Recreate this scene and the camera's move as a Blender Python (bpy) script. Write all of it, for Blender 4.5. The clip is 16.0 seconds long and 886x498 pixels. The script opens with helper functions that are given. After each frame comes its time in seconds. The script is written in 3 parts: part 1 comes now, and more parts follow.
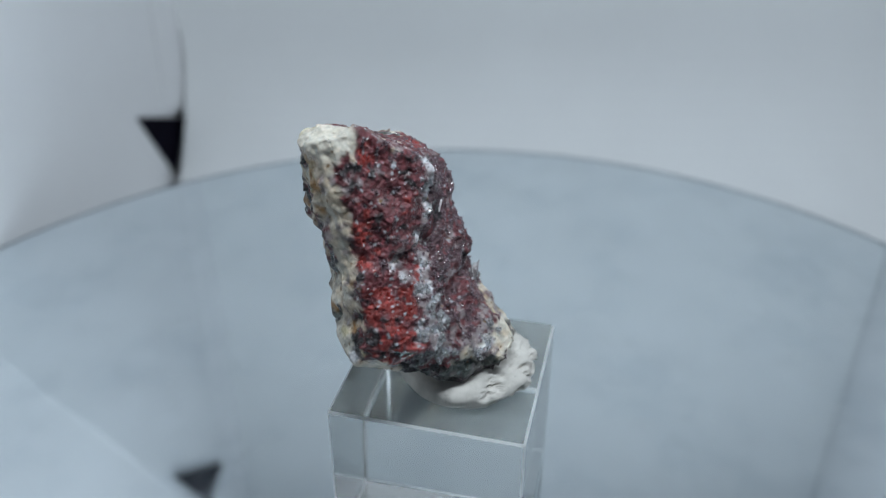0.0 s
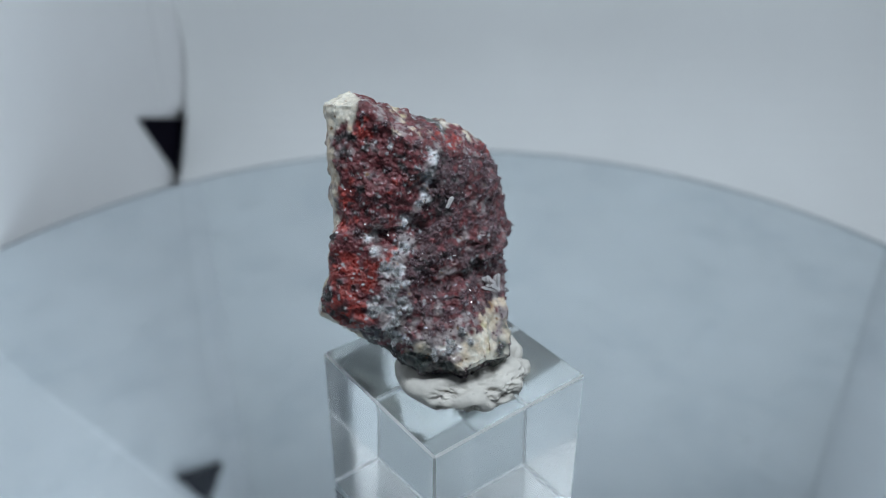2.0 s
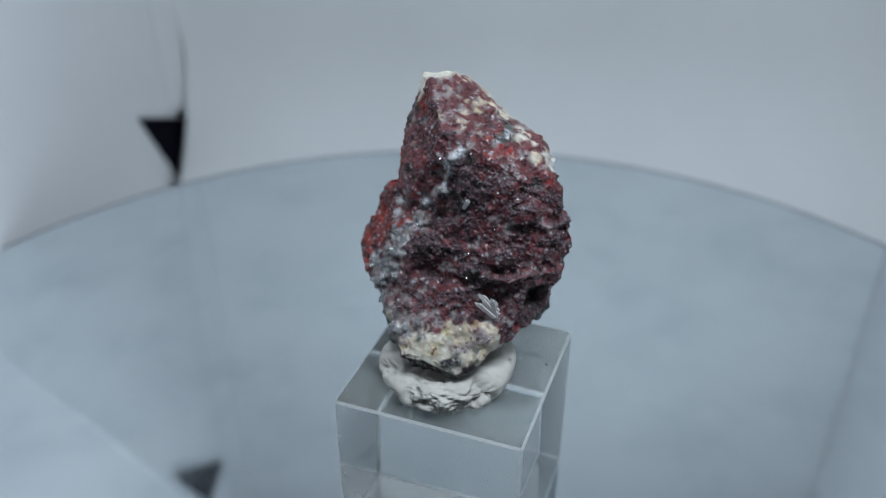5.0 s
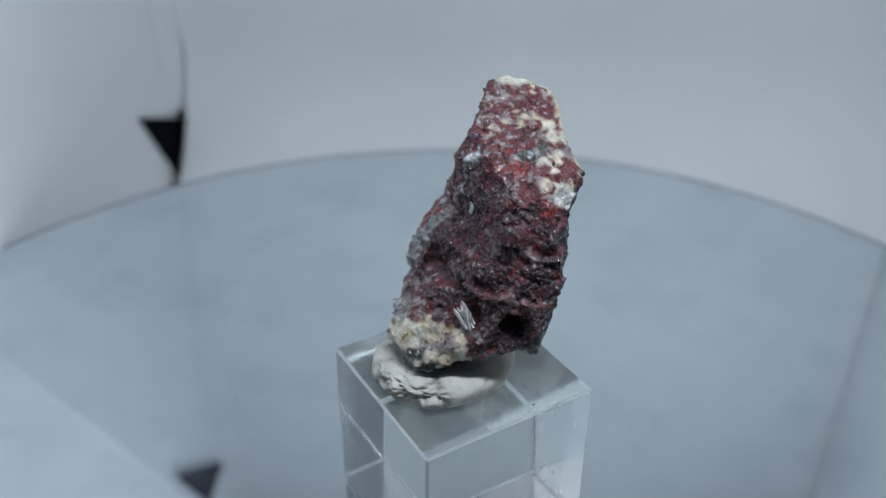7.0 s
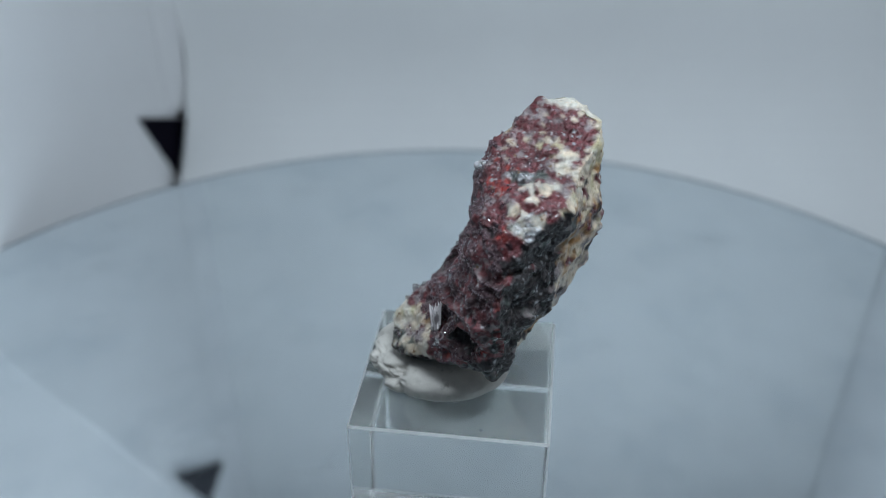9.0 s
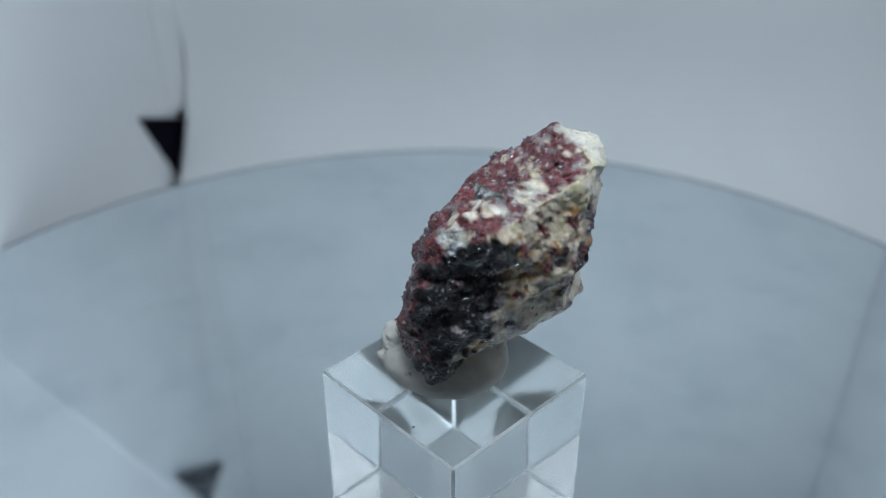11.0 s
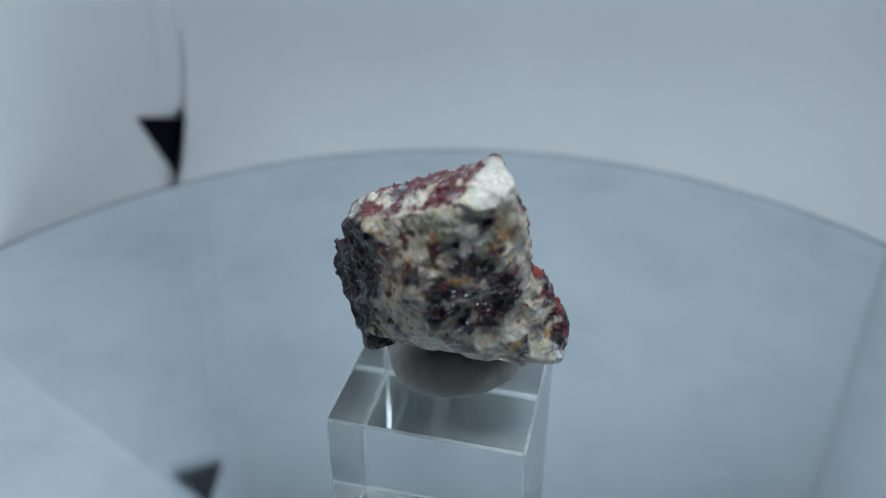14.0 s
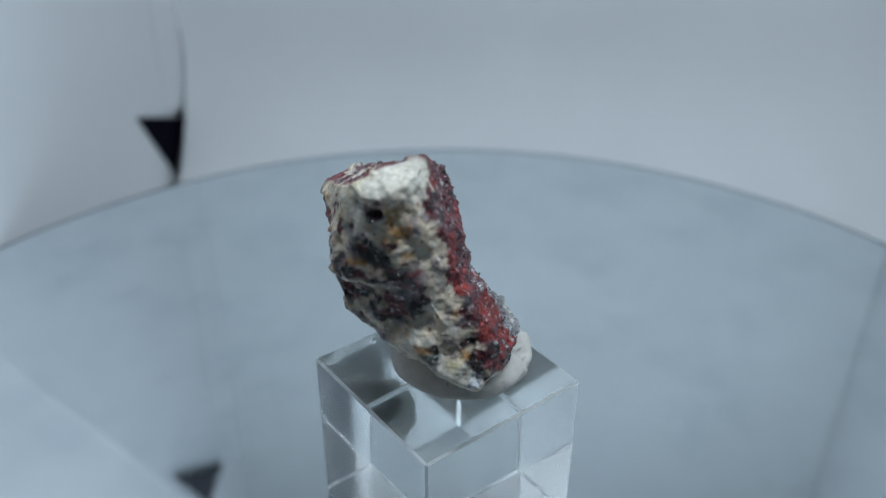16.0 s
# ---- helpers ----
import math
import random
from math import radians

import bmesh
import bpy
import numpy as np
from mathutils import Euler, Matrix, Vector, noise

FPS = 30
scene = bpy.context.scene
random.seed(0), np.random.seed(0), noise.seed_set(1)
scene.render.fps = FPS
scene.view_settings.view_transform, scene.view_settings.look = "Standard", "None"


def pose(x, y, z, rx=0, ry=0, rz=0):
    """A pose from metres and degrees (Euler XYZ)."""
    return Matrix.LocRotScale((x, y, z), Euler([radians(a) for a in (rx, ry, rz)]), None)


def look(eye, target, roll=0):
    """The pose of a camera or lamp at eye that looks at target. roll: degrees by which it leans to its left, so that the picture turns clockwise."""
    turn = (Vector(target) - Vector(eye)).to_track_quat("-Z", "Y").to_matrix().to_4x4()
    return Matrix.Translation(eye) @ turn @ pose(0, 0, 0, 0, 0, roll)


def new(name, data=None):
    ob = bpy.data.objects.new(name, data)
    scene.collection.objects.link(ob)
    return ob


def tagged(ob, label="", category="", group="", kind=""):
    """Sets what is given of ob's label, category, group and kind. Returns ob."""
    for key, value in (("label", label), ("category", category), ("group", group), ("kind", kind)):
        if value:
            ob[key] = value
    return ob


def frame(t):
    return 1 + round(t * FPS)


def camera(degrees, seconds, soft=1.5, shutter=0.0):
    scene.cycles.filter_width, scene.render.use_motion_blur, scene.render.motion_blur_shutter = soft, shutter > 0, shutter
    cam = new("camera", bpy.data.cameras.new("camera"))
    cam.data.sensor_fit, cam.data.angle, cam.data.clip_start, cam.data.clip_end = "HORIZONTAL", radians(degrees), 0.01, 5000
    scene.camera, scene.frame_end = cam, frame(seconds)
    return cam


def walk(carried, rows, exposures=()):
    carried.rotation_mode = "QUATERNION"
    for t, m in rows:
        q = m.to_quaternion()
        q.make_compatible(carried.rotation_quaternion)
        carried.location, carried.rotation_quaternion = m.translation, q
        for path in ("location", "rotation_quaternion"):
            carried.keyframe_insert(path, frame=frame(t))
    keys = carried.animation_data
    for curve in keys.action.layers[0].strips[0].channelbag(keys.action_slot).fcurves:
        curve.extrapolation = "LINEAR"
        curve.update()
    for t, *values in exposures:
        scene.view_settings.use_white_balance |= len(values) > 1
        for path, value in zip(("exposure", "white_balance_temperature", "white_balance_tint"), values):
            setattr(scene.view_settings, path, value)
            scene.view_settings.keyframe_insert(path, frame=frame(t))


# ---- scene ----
cam = camera(51.74, 16.0, soft=1.0)
EYE = pose(-0.0008, -0.0949, 0.1029, 58.03, 0, 0.34) @ pose(0, 0, 0, 0, 0, 0.16)
NEAR, FAR = EYE @ pose(0, 0, -0.0006), EYE @ pose(0, 0, 0.0006)
walk(cam, [(0.0, NEAR), (1.6, NEAR), (2.3, FAR), (13.3, FAR), (14.1, NEAR), (16.0, NEAR)], [(0.0, 0.0, 6480, 10), (2.2, 0.0, 6520, 10), (3.4, -0.16, 6400, 10), (9.0, -0.16, 6350, 9), (16.0, -0.17, 6200, 8)])
cam.data.dof.use_dof = True
cam.data.dof.focus_distance = 0.107
cam.data.dof.aperture_fstop = 18.0

# ---- world and light ----
world = bpy.data.worlds.new("room")
scene.world = world
world.use_nodes = True
world.node_tree.nodes["Background"].inputs[0].default_value = (0.55, 0.70, 0.95, 1)
world.node_tree.nodes["Background"].inputs[1].default_value = 0.03


def area(name, m, sx, sy, watts, colour):
    d = bpy.data.lights.new(name, "AREA")
    d.shape, d.size, d.size_y, d.energy, d.color = "RECTANGLE", sx, sy, watts, colour
    ob = new(name, d)
    ob.matrix_world = m
    return ob


LAMP_Y = -0.038
area("led_strip_light", look((0.035, LAMP_Y, 0.224), (0.035, LAMP_Y + 0.06, 0)), 0.14, 0.018, 0.605, (0.80, 0.91, 1.0))


# ---- materials ----
def material(name, base, rough=0.5, metal=0.0, spec=0.5):
    m = bpy.data.materials.new(name)
    m.use_nodes = True
    b = m.node_tree.nodes["Principled BSDF"]
    b.inputs["Base Color"].default_value = (*base, 1)
    b.inputs["Roughness"].default_value = rough
    b.inputs["Metallic"].default_value = metal
    b.inputs["Specular IOR Level"].default_value = spec
    return m, m.node_tree.nodes, m.node_tree.links, b


def noise_node(nodes, links, scale, detail=5.0, rough=0.6):
    c = nodes.new("ShaderNodeTexCoord")
    n = nodes.new("ShaderNodeTexNoise")
    n.inputs["Scale"].default_value, n.inputs["Detail"].default_value, n.inputs["Roughness"].default_value = scale, detail, rough
    links.new(c.outputs["Object"], n.inputs["Vector"])
    return n


def ramp(nodes, links, fac, stops):
    r = nodes.new("ShaderNodeValToRGB")
    while len(r.color_ramp.elements) < len(stops):
        r.color_ramp.elements.new(0.5)
    for e, (p, c) in zip(r.color_ramp.elements, stops):
        e.position, e.color = p, (*c, 1)
    links.new(fac, r.inputs[0])
    return r


def bump(nodes, links, height, b, strength, dist):
    u = nodes.new("ShaderNodeBump")
    u.inputs["Strength"].default_value, u.inputs["Distance"].default_value = strength, dist
    links.new(height, u.inputs["Height"])
    links.new(u.outputs[0], b.inputs["Normal"])
    return u


def wall_material(name, base):
    m, n, l, b = material(name, base, 0.62)
    f = noise_node(n, l, 14, 4)
    r = ramp(n, l, f.outputs[0], [(0.3, tuple(0.94 * v for v in base)), (0.7, base)])
    l.new(r.outputs[0], b.inputs["Base Color"])
    g = noise_node(n, l, 900, 3)
    bump(n, l, g.outputs[0], b, 0.15, 0.0004)
    return m


WHITE = wall_material("white_pvc_sheet", (0.80, 0.80, 0.81))
WHITE_BACK = wall_material("white_pvc_back", (0.79, 0.80, 0.803))
BLACK, *_ = material("black_fabric", (0.004, 0.003, 0.008), 1.0, spec=0.05)
LINING, *_ = material("grey_lining", (0.66, 0.68, 0.73), 0.8)
DARKEDGE, *_ = material("ground_glass_edge", (0.13, 0.15, 0.17), 0.35)
GREYPLASTIC, *_ = material("white_plastic", (0.6, 0.6, 0.6), 0.4)
LEDMAT, n_, l_, b_ = material("led_diffuser", (0.9, 0.9, 0.9), 0.4)
b_.inputs["Emission Color"].default_value = (0.86, 0.94, 1.0, 1)
b_.inputs["Emission Strength"].default_value = 3.0


def mirror_material():
    m, n, l, b = material("mirror_glass", (0.74, 0.82, 0.85), 0.03, 1.0)
    f = noise_node(n, l, 45, 6, 0.65)
    r = ramp(n, l, f.outputs[0], [(0.32, (0.66, 0.73, 0.77)), (0.50, (0.75, 0.81, 0.84)), (0.62, (0.77, 0.83, 0.86))])
    l.new(r.outputs[0], b.inputs["Base Color"])
    g = noise_node(n, l, 130, 5, 0.7)
    q = ramp(n, l, g.outputs[0], [(0.45, (0.02,) * 3), (0.75, (0.09,) * 3)])
    l.new(q.outputs[0], b.inputs["Roughness"])
    dust = n.new("ShaderNodeBsdfDiffuse")
    dust.inputs["Color"].default_value = (0.62, 0.70, 0.78, 1)
    h = noise_node(n, l, 70, 8, 0.75)
    w = ramp(n, l, h.outputs[0], [(0.40, (0.035,) * 3), (0.58, (0.06,) * 3), (0.72, (0.16,) * 3)])
    x = n.new("ShaderNodeMixShader")
    l.new(w.outputs[0], x.inputs[0])
    l.new(b.outputs[0], x.inputs[1])
    l.new(dust.outputs[0], x.inputs[2])
    l.new(x.outputs[0], n["Material Output"].inputs["Surface"])
    return m


MIRROR = mirror_material()


def glass_material():
    m, n, l, b = material("clear_acrylic", (0.985, 0.995, 0.99), 0.0)
    b.inputs["Transmission Weight"].default_value = 1.0
    b.inputs["IOR"].default_value = 1.49
    # fine scratches and dust
    haze = n.new("ShaderNodeBsdfDiffuse")
    haze.inputs["Color"].default_value = (0.75, 0.78, 0.76, 1)
    h = noise_node(n, l, 240, 8, 0.7)
    w = ramp(n, l, h.outputs[0], [(0.35, (0.07,) * 3), (0.60, (0.10,) * 3), (0.78, (0.28,) * 3)])
    x = n.new("ShaderNodeMixShader")
    l.new(w.outputs[0], x.inputs[0])
    l.new(b.outputs[0], x.inputs[1])
    l.new(haze.outputs[0], x.inputs[2])
    l.new(x.outputs[0], n["Material Output"].inputs["Surface"])
    return m


ACRYLIC = glass_material()


def edge_material():
    # partly matte white, so the lamp's highlight along the edges is in the colour
    m, n, l, b = material("whitened_acrylic_edge", (0.95, 0.97, 0.96), 0.38)
    b.inputs["Transmission Weight"].default_value = 0.6
    b.inputs["IOR"].default_value = 1.49
    return m


ACRYLIC_EDGE = edge_material()


def crystal_material(name, tint):
    m, n, l, b = material(name, tint, 0.03)
    b.inputs["Transmission Weight"].default_value = 0.82
    b.inputs["IOR"].default_value = 1.54
    return m


QUARTZ = crystal_material("quartz_crystal", (0.60, 0.44, 0.49))
CLEAR = crystal_material("clear_quartz", (0.90, 0.90, 0.91))


BLADE, n_, l_, b_ = material("pale_blades", (0.76, 0.72, 0.72), 0.15)
b_.inputs["Transmission Weight"].default_value = 0.15


def putty_material():
    m, n, l, b = material("grey_putty", (0.45, 0.435, 0.42), 0.75, spec=0.3)
    f = noise_node(n, l, 260, 6, 0.65)
    r = ramp(n, l, f.outputs[0], [(0.30, (0.41, 0.39, 0.36)), (0.55, (0.54, 0.515, 0.475)), (0.8, (0.61, 0.585, 0.54))])
    l.new(r.outputs[0], b.inputs["Base Color"])
    d = noise_node(n, l, 420, 7, 0.72)
    k = ramp(n, l, d.outputs[0], [(0.60, (1.0,) * 3), (0.68, (0.45,) * 3), (0.80, (0.25,) * 3)])
    x = n.new("ShaderNodeMix")
    x.data_type, x.blend_type = "RGBA", "MULTIPLY"
    x.inputs["Factor"].default_value = 0.9
    l.new(r.outputs[0], x.inputs["A"])
    l.new(k.outputs[0], x.inputs["B"])
    l.new(x.outputs["Result"], b.inputs["Base Color"])
    g = noise_node(n, l, 1500, 5, 0.6)
    bump(n, l, g.outputs[0], b, 0.35, 0.0002)
    return m


PUTTY = putty_material()


def stone_material():
    m, n, l, b = material("mineral", (0.3, 0.3, 0.3), 0.4, spec=0.4)
    a = n.new("ShaderNodeVertexColor")
    a.layer_name = "grain"
    f = noise_node(n, l, 2600, 6, 0.7)
    r = ramp(n, l, f.outputs[0], [(0.30, (0.74,) * 3), (0.52, (1.0,) * 3), (0.75, (1.2,) * 3)])
    x = n.new("ShaderNodeMix")
    x.data_type, x.blend_type = "RGBA", "MULTIPLY"
    x.inputs["Factor"].default_value = 0.8
    l.new(a.outputs["Color"], x.inputs["A"])
    l.new(r.outputs[0], x.inputs["B"])
    l.new(x.outputs["Result"], b.inputs["Base Color"])
    g = noise_node(n, l, 1300, 3, 0.6)
    q = ramp(n, l, g.outputs[0], [(0.36, (0.20,) * 3), (0.52, (0.65,) * 3)])
    l.new(q.outputs[0], b.inputs["Roughness"])
    b.inputs["Subsurface Weight"].default_value = 0.35
    b.inputs["Subsurface Radius"].default_value = (1.0, 0.75, 0.6)
    b.inputs["Subsurface Scale"].default_value = 0.0005
    b.inputs["Coat Roughness"].default_value = 0.10
    v = n.new("ShaderNodeTexVoronoi")
    v.inputs["Scale"].default_value = 2100
    c = n.new("ShaderNodeTexCoord")
    l.new(c.outputs["Object"], v.inputs["Vector"])
    u = bump(n, l, v.outputs["Distance"], b, 0.5, 0.00022)
    # every grain turns its own way, so that single faces catch the lamp
    geo = n.new("ShaderNodeNewGeometry")
    total = geo.outputs["Normal"]
    for scale, amount in ((3600, 0.50), (1500, 0.22)):
        cell = n.new("ShaderNodeTexVoronoi")
        cell.inputs["Scale"].default_value = scale
        l.new(c.outputs["Object"], cell.inputs["Vector"])
        turn = n.new("ShaderNodeVectorMath")
        turn.operation = "SUBTRACT"
        turn.inputs[1].default_value = (0.5, 0.5, 0.5)
        l.new(cell.outputs["Color"], turn.inputs[0])
        much = n.new("ShaderNodeMath")
        much.operation = "MULTIPLY"
        much.inputs[1].default_value = amount
        l.new(a.outputs["Alpha"], much.inputs[0])
        grow = n.new("ShaderNodeVectorMath")
        grow.operation = "SCALE"
        l.new(turn.outputs[0], grow.inputs[0])
        l.new(much.outputs[0], grow.inputs["Scale"])
        add = n.new("ShaderNodeVectorMath")
        add.operation = "ADD"
        l.new(total, add.inputs[0])
        l.new(grow.outputs[0], add.inputs[1])
        total = add.outputs[0]
    unit = n.new("ShaderNodeVectorMath")
    unit.operation = "NORMALIZE"
    l.new(total, unit.inputs[0])
    l.new(unit.outputs[0], u.inputs["Normal"])
    # clear crystal faces over the grains, steeper still
    face = n.new("ShaderNodeTexVoronoi")
    face.inputs["Scale"].default_value = 3000
    l.new(c.outputs["Object"], face.inputs["Vector"])
    lean = n.new("ShaderNodeVectorMath")
    lean.operation = "SUBTRACT"
    lean.inputs[1].default_value = (0.5, 0.5, 0.5)
    l.new(face.outputs["Color"], lean.inputs[0])
    steep = n.new("ShaderNodeVectorMath")
    steep.operation = "MULTIPLY_ADD"
    steep.inputs[1].default_value = (1.3, 1.3, 1.3)
    l.new(lean.outputs[0], steep.inputs[0])
    l.new(geo.outputs["Normal"], steep.inputs[2])
    flat = n.new("ShaderNodeVectorMath")
    flat.operation = "NORMALIZE"
    l.new(steep.outputs[0], flat.inputs[0])
    l.new(flat.outputs[0], b.inputs["Coat Normal"])
    coat = n.new("ShaderNodeMath")
    coat.operation = "MULTIPLY_ADD"
    coat.inputs[1].default_value, coat.inputs[2].default_value = 0.35, 0.18
    l.new(a.outputs["Alpha"], coat.inputs[0])
    l.new(coat.outputs[0], b.inputs["Coat Weight"])
    k = n.new("ShaderNodeMath")
    k.operation = "MULTIPLY"
    k.inputs[1].default_value = 0.5
    l.new(a.outputs["Alpha"], k.inputs[0])
    l.new(k.outputs[0], u.inputs["Strength"])
    return m


STONE = stone_material()


# ---- mesh tools ----
def link(name, bm, mat, parent=None, label="", smooth=False):
    me = bpy.data.meshes.new(name)
    bm.to_mesh(me)
    bm.free()
    me.materials.append(mat)
    if smooth:
        me.polygons.foreach_set("use_smooth", [True] * len(me.polygons))
    ob = new(name, me)
    ob.parent = parent
    if label:
        ob["label"] = label
    return ob


def part(name, bm, material_, parent, label="", smooth=False):
    return link(name, bm, material_, parent, label, smooth)


def solid(points, thick):
    """A sheet over a polygon's corners, thickened along its normal."""
    bm = bmesh.new()
    f = bm.faces.new([bm.verts.new(p) for p in points])
    bm.normal_update()
    nrm = f.normal.copy()
    g = bmesh.ops.extrude_face_region(bm, geom=[f])
    bmesh.ops.translate(bm, verts=[v for v in g["geom"] if isinstance(v, bmesh.types.BMVert)], vec=nrm * thick)
    bmesh.ops.recalc_face_normals(bm, faces=bm.faces)
    return bm


def box(cx, cy, cz, sx, sy, sz, bevel=0.0, seg=2):
    bm = bmesh.new()
    bmesh.ops.create_cube(bm, size=1)
    bmesh.ops.scale(bm, verts=bm.verts, vec=(sx, sy, sz))
    bmesh.ops.translate(bm, verts=bm.verts, vec=(cx, cy, cz))
    if bevel:
        bmesh.ops.bevel(bm, geom=bm.edges[:], offset=bevel, segments=seg, affect="EDGES", profile=0.5)
    return bm


def lathe(profile, steps, ring=False):
    """A solid turned round the z axis from (radius, height) pairs; a ring's profile closes on itself."""
    bm = bmesh.new()
    rings = [[bm.verts.new((r * math.cos(2 * math.pi * i / steps), r * math.sin(2 * math.pi * i / steps), z)) for i in range(steps)] for r, z in profile]
    for a, b in zip(rings, rings[1:]):
        for i in range(steps):
            bm.faces.new((a[i], a[(i + 1) % steps], b[(i + 1) % steps], b[i]))
    if ring:
        for i in range(steps):
            bm.faces.new((rings[-1][i], rings[-1][(i + 1) % steps], rings[0][(i + 1) % steps], rings[0][i]))
    else:
        bm.faces.new(rings[0][::-1])
        bm.faces.new(rings[-1])
    bmesh.ops.recalc_face_normals(bm, faces=bm.faces)
    return bm


def lattice_noise(p, seed):
    """Smooth noise in about -1 to 1 at the rows of p."""
    i = np.floor(p).astype(np.int64)
    f = p - i
    f = f * f * (3 - 2 * f)
    out = 0
    for dx in (0, 1):
        for dy in (0, 1):
            for dz in (0, 1):
                h = ((i[:, 0] + dx) * 374761393 + (i[:, 1] + dy) * 668265263 + (i[:, 2] + dz) * 2147483647 + seed * 144665) & 0x7FFFFFFF
                h = ((h ^ (h >> 13)) * 1274126177) & 0x7FFFFFFF
                v = ((h ^ (h >> 16)) & 0xFFFF) / 32767.5 - 1
                w = (f[:, 0] if dx else 1 - f[:, 0]) * (f[:, 1] if dy else 1 - f[:, 1]) * (f[:, 2] if dz else 1 - f[:, 2])
                out = out + v * w
    return out


def fbm(p, seed, octaves=4):
    return sum(lattice_noise(p * 2.0 ** k, seed + 7 * k) * 0.5 ** k for k in range(octaves))


# ---- light box ----
XL, XR, YB, ZF, ZT, YF = -0.0955, 0.170, 0.2055, -0.048, 0.232, -0.052


def light_box():
    tagged(link("floor", box(0.04, 0.065, ZF - 0.002, 0.40, 0.33, 0.004), WHITE), "white plastic floor of a folding photo light box", "floor", kind="structure")
    tagged(link("ceiling", box(0.04, 0.089, ZT + 0.002, 0.40, 0.282, 0.004), WHITE), "white plastic ceiling of the light box with a light strip", "ceiling", kind="structure")
    # the back panel curves into the floor and stops short of both corners
    prof = [(YB, ZT), (YB, 0.10), (YB, 0.05), (YB, 0.03), (YB, 0.012)] + [(YB - 0.05 * (1 - math.cos(w)), 0.002 - 0.05 * math.sin(w)) for w in [math.pi / 2 * i / 16 for i in range(17)]] + [(YB - 0.09, -0.0478)]
    slit = [np.interp(z, [-0.05, -0.02, -0.006, 0.012, 0.034, ZT], [0.0040, 0.0036, 0.0044, 0.0030, 0.0003, 0.0001]) for y, z in prof]
    bm = bmesh.new()
    rows = [[bm.verts.new((x, y + d, z + d * 0.3)) for x in (XL + s, XR - 0.0012) for d in (0.0, 0.002)] for (y, z), s in zip(prof, slit)]
    for r, q in zip(rows, rows[1:]):
        for i, j in ((0, 2), (2, 3), (3, 1), (1, 0)):
            bm.faces.new((r[i], r[j], q[j], q[i]))
    bm.faces.new([rows[0][i] for i in (0, 1, 3, 2)])
    bm.faces.new([rows[-1][i] for i in (0, 2, 3, 1)])
    bmesh.ops.recalc_face_normals(bm, faces=bm.faces)
    tagged(link("wall_back", bm, WHITE_BACK, smooth=False), "white plastic back sheet curving into the floor of the light box", "wall", kind="structure")
    tagged(link("corner_lining", box(0.04, YB + 0.016, 0.09, 0.31, 0.003, 0.29), LINING), "grey lining behind the open corner slits", "lining", kind="structure")
    # left side: a gusset creased into panels
    t, a, b = (XL, 0.1646, -0.0104), (XL - 0.0020, 0.0693, 0.0372), (XL - 0.0005, 0.0969, 0.0824)
    low, top = (XL + 0.002, 0.017, ZF), (XL, 0.188, ZT)
    rear_low = (XL, YB + 0.014, ZF)
    sheets = [("wall_left", [t, b, top, (XL, 0.190, ZT), (XL, 0.190, -0.0104)]), ("wall_left_return", [(XL + 0.0005, 0.190, -0.0215), (XL, 0.190, ZT), (XL + 0.006, YB + 0.014, ZT), (XL + 0.006, YB + 0.014, -0.0290)]), ("wall_left_middle", [t, a, b]), ("wall_left_low", [t, rear_low, low, a]),
              ("wall_left_corner", [t, (XL, YB + 0.014, -0.0104), rear_low]),
              ("wall_left_front", [low, (XL - 0.02, YF, ZF), (XL - 0.02, YF, ZT), top, b, a])]
    for name, pts in sheets:
        tagged(link(name, solid(pts, 0.0006), WHITE), "white creased side panel of the folding light box", "wall", kind="structure")
    right = solid([(XR, YB + 0.014, ZF), (XR, YF, ZF), (XR, YF, ZT), (XR, YB + 0.014, ZT)], 0.0006)
    tagged(link("wall_right", right, WHITE), "white side panel of the light box", "wall", kind="structure")


light_box()


def corner_gap(points):
    ob = link("corner_gap", solid(points, 0.0012), BLACK)
    return tagged(ob, "black triangular gap at the corner of the light box", "gap", "corner gaps", "structure")


G = XL + 0.0012
corner_gap([(G, 0.1610, -0.0105), (G, 0.2050, -0.0298), (G, 0.1870, -0.0435)])
G = XL + 0.002
corner_gap([(G, 0.1300, 0.1300), (G, 0.1560, 0.1720), (G, 0.1800, 0.1740)])


def led_strip():
    ob = new("led_strip")
    ob.location = (0.035, LAMP_Y, ZT)
    part("housing", box(0, 0, -0.003, 0.16, 0.022, 0.006, 0.001), GREYPLASTIC, ob, "white plastic housing")
    part("diffuser", box(0, 0, -0.0065, 0.14, 0.016, 0.001), LEDMAT, ob, "glowing cool white diffuser")
    return tagged(ob, "cool white light strip fixed under the ceiling", "lamp")


led_strip()


# ---- turntable ----
def turntable():
    ob = new("turntable")
    part("mirror", lathe([(0.1178, -0.003), (0.1178, -0.0002), (0.1176, 0.0)], 256), MIRROR, ob, "round mirror with faint smudges")
    part("rim", lathe([(0.1183, -0.0032), (0.1186, -0.0030), (0.1186, -0.0001), (0.11795, 0.0002), (0.11785, -0.0002), (0.11785, -0.0030)], 256, True), DARKEDGE, ob, "dark ground edge")
    part("drum", lathe([(0.100, ZF + 0.0001), (0.102, ZF + 0.003), (0.102, -0.006), (0.100, -0.0033)], 128), GREYPLASTIC, ob, "white plastic drum")
    return tagged(ob, "round mirror-topped turntable turning in the light box", "turntable")


TABLE = turntable()


# ---- acrylic cube ----
TOP = 0.0250


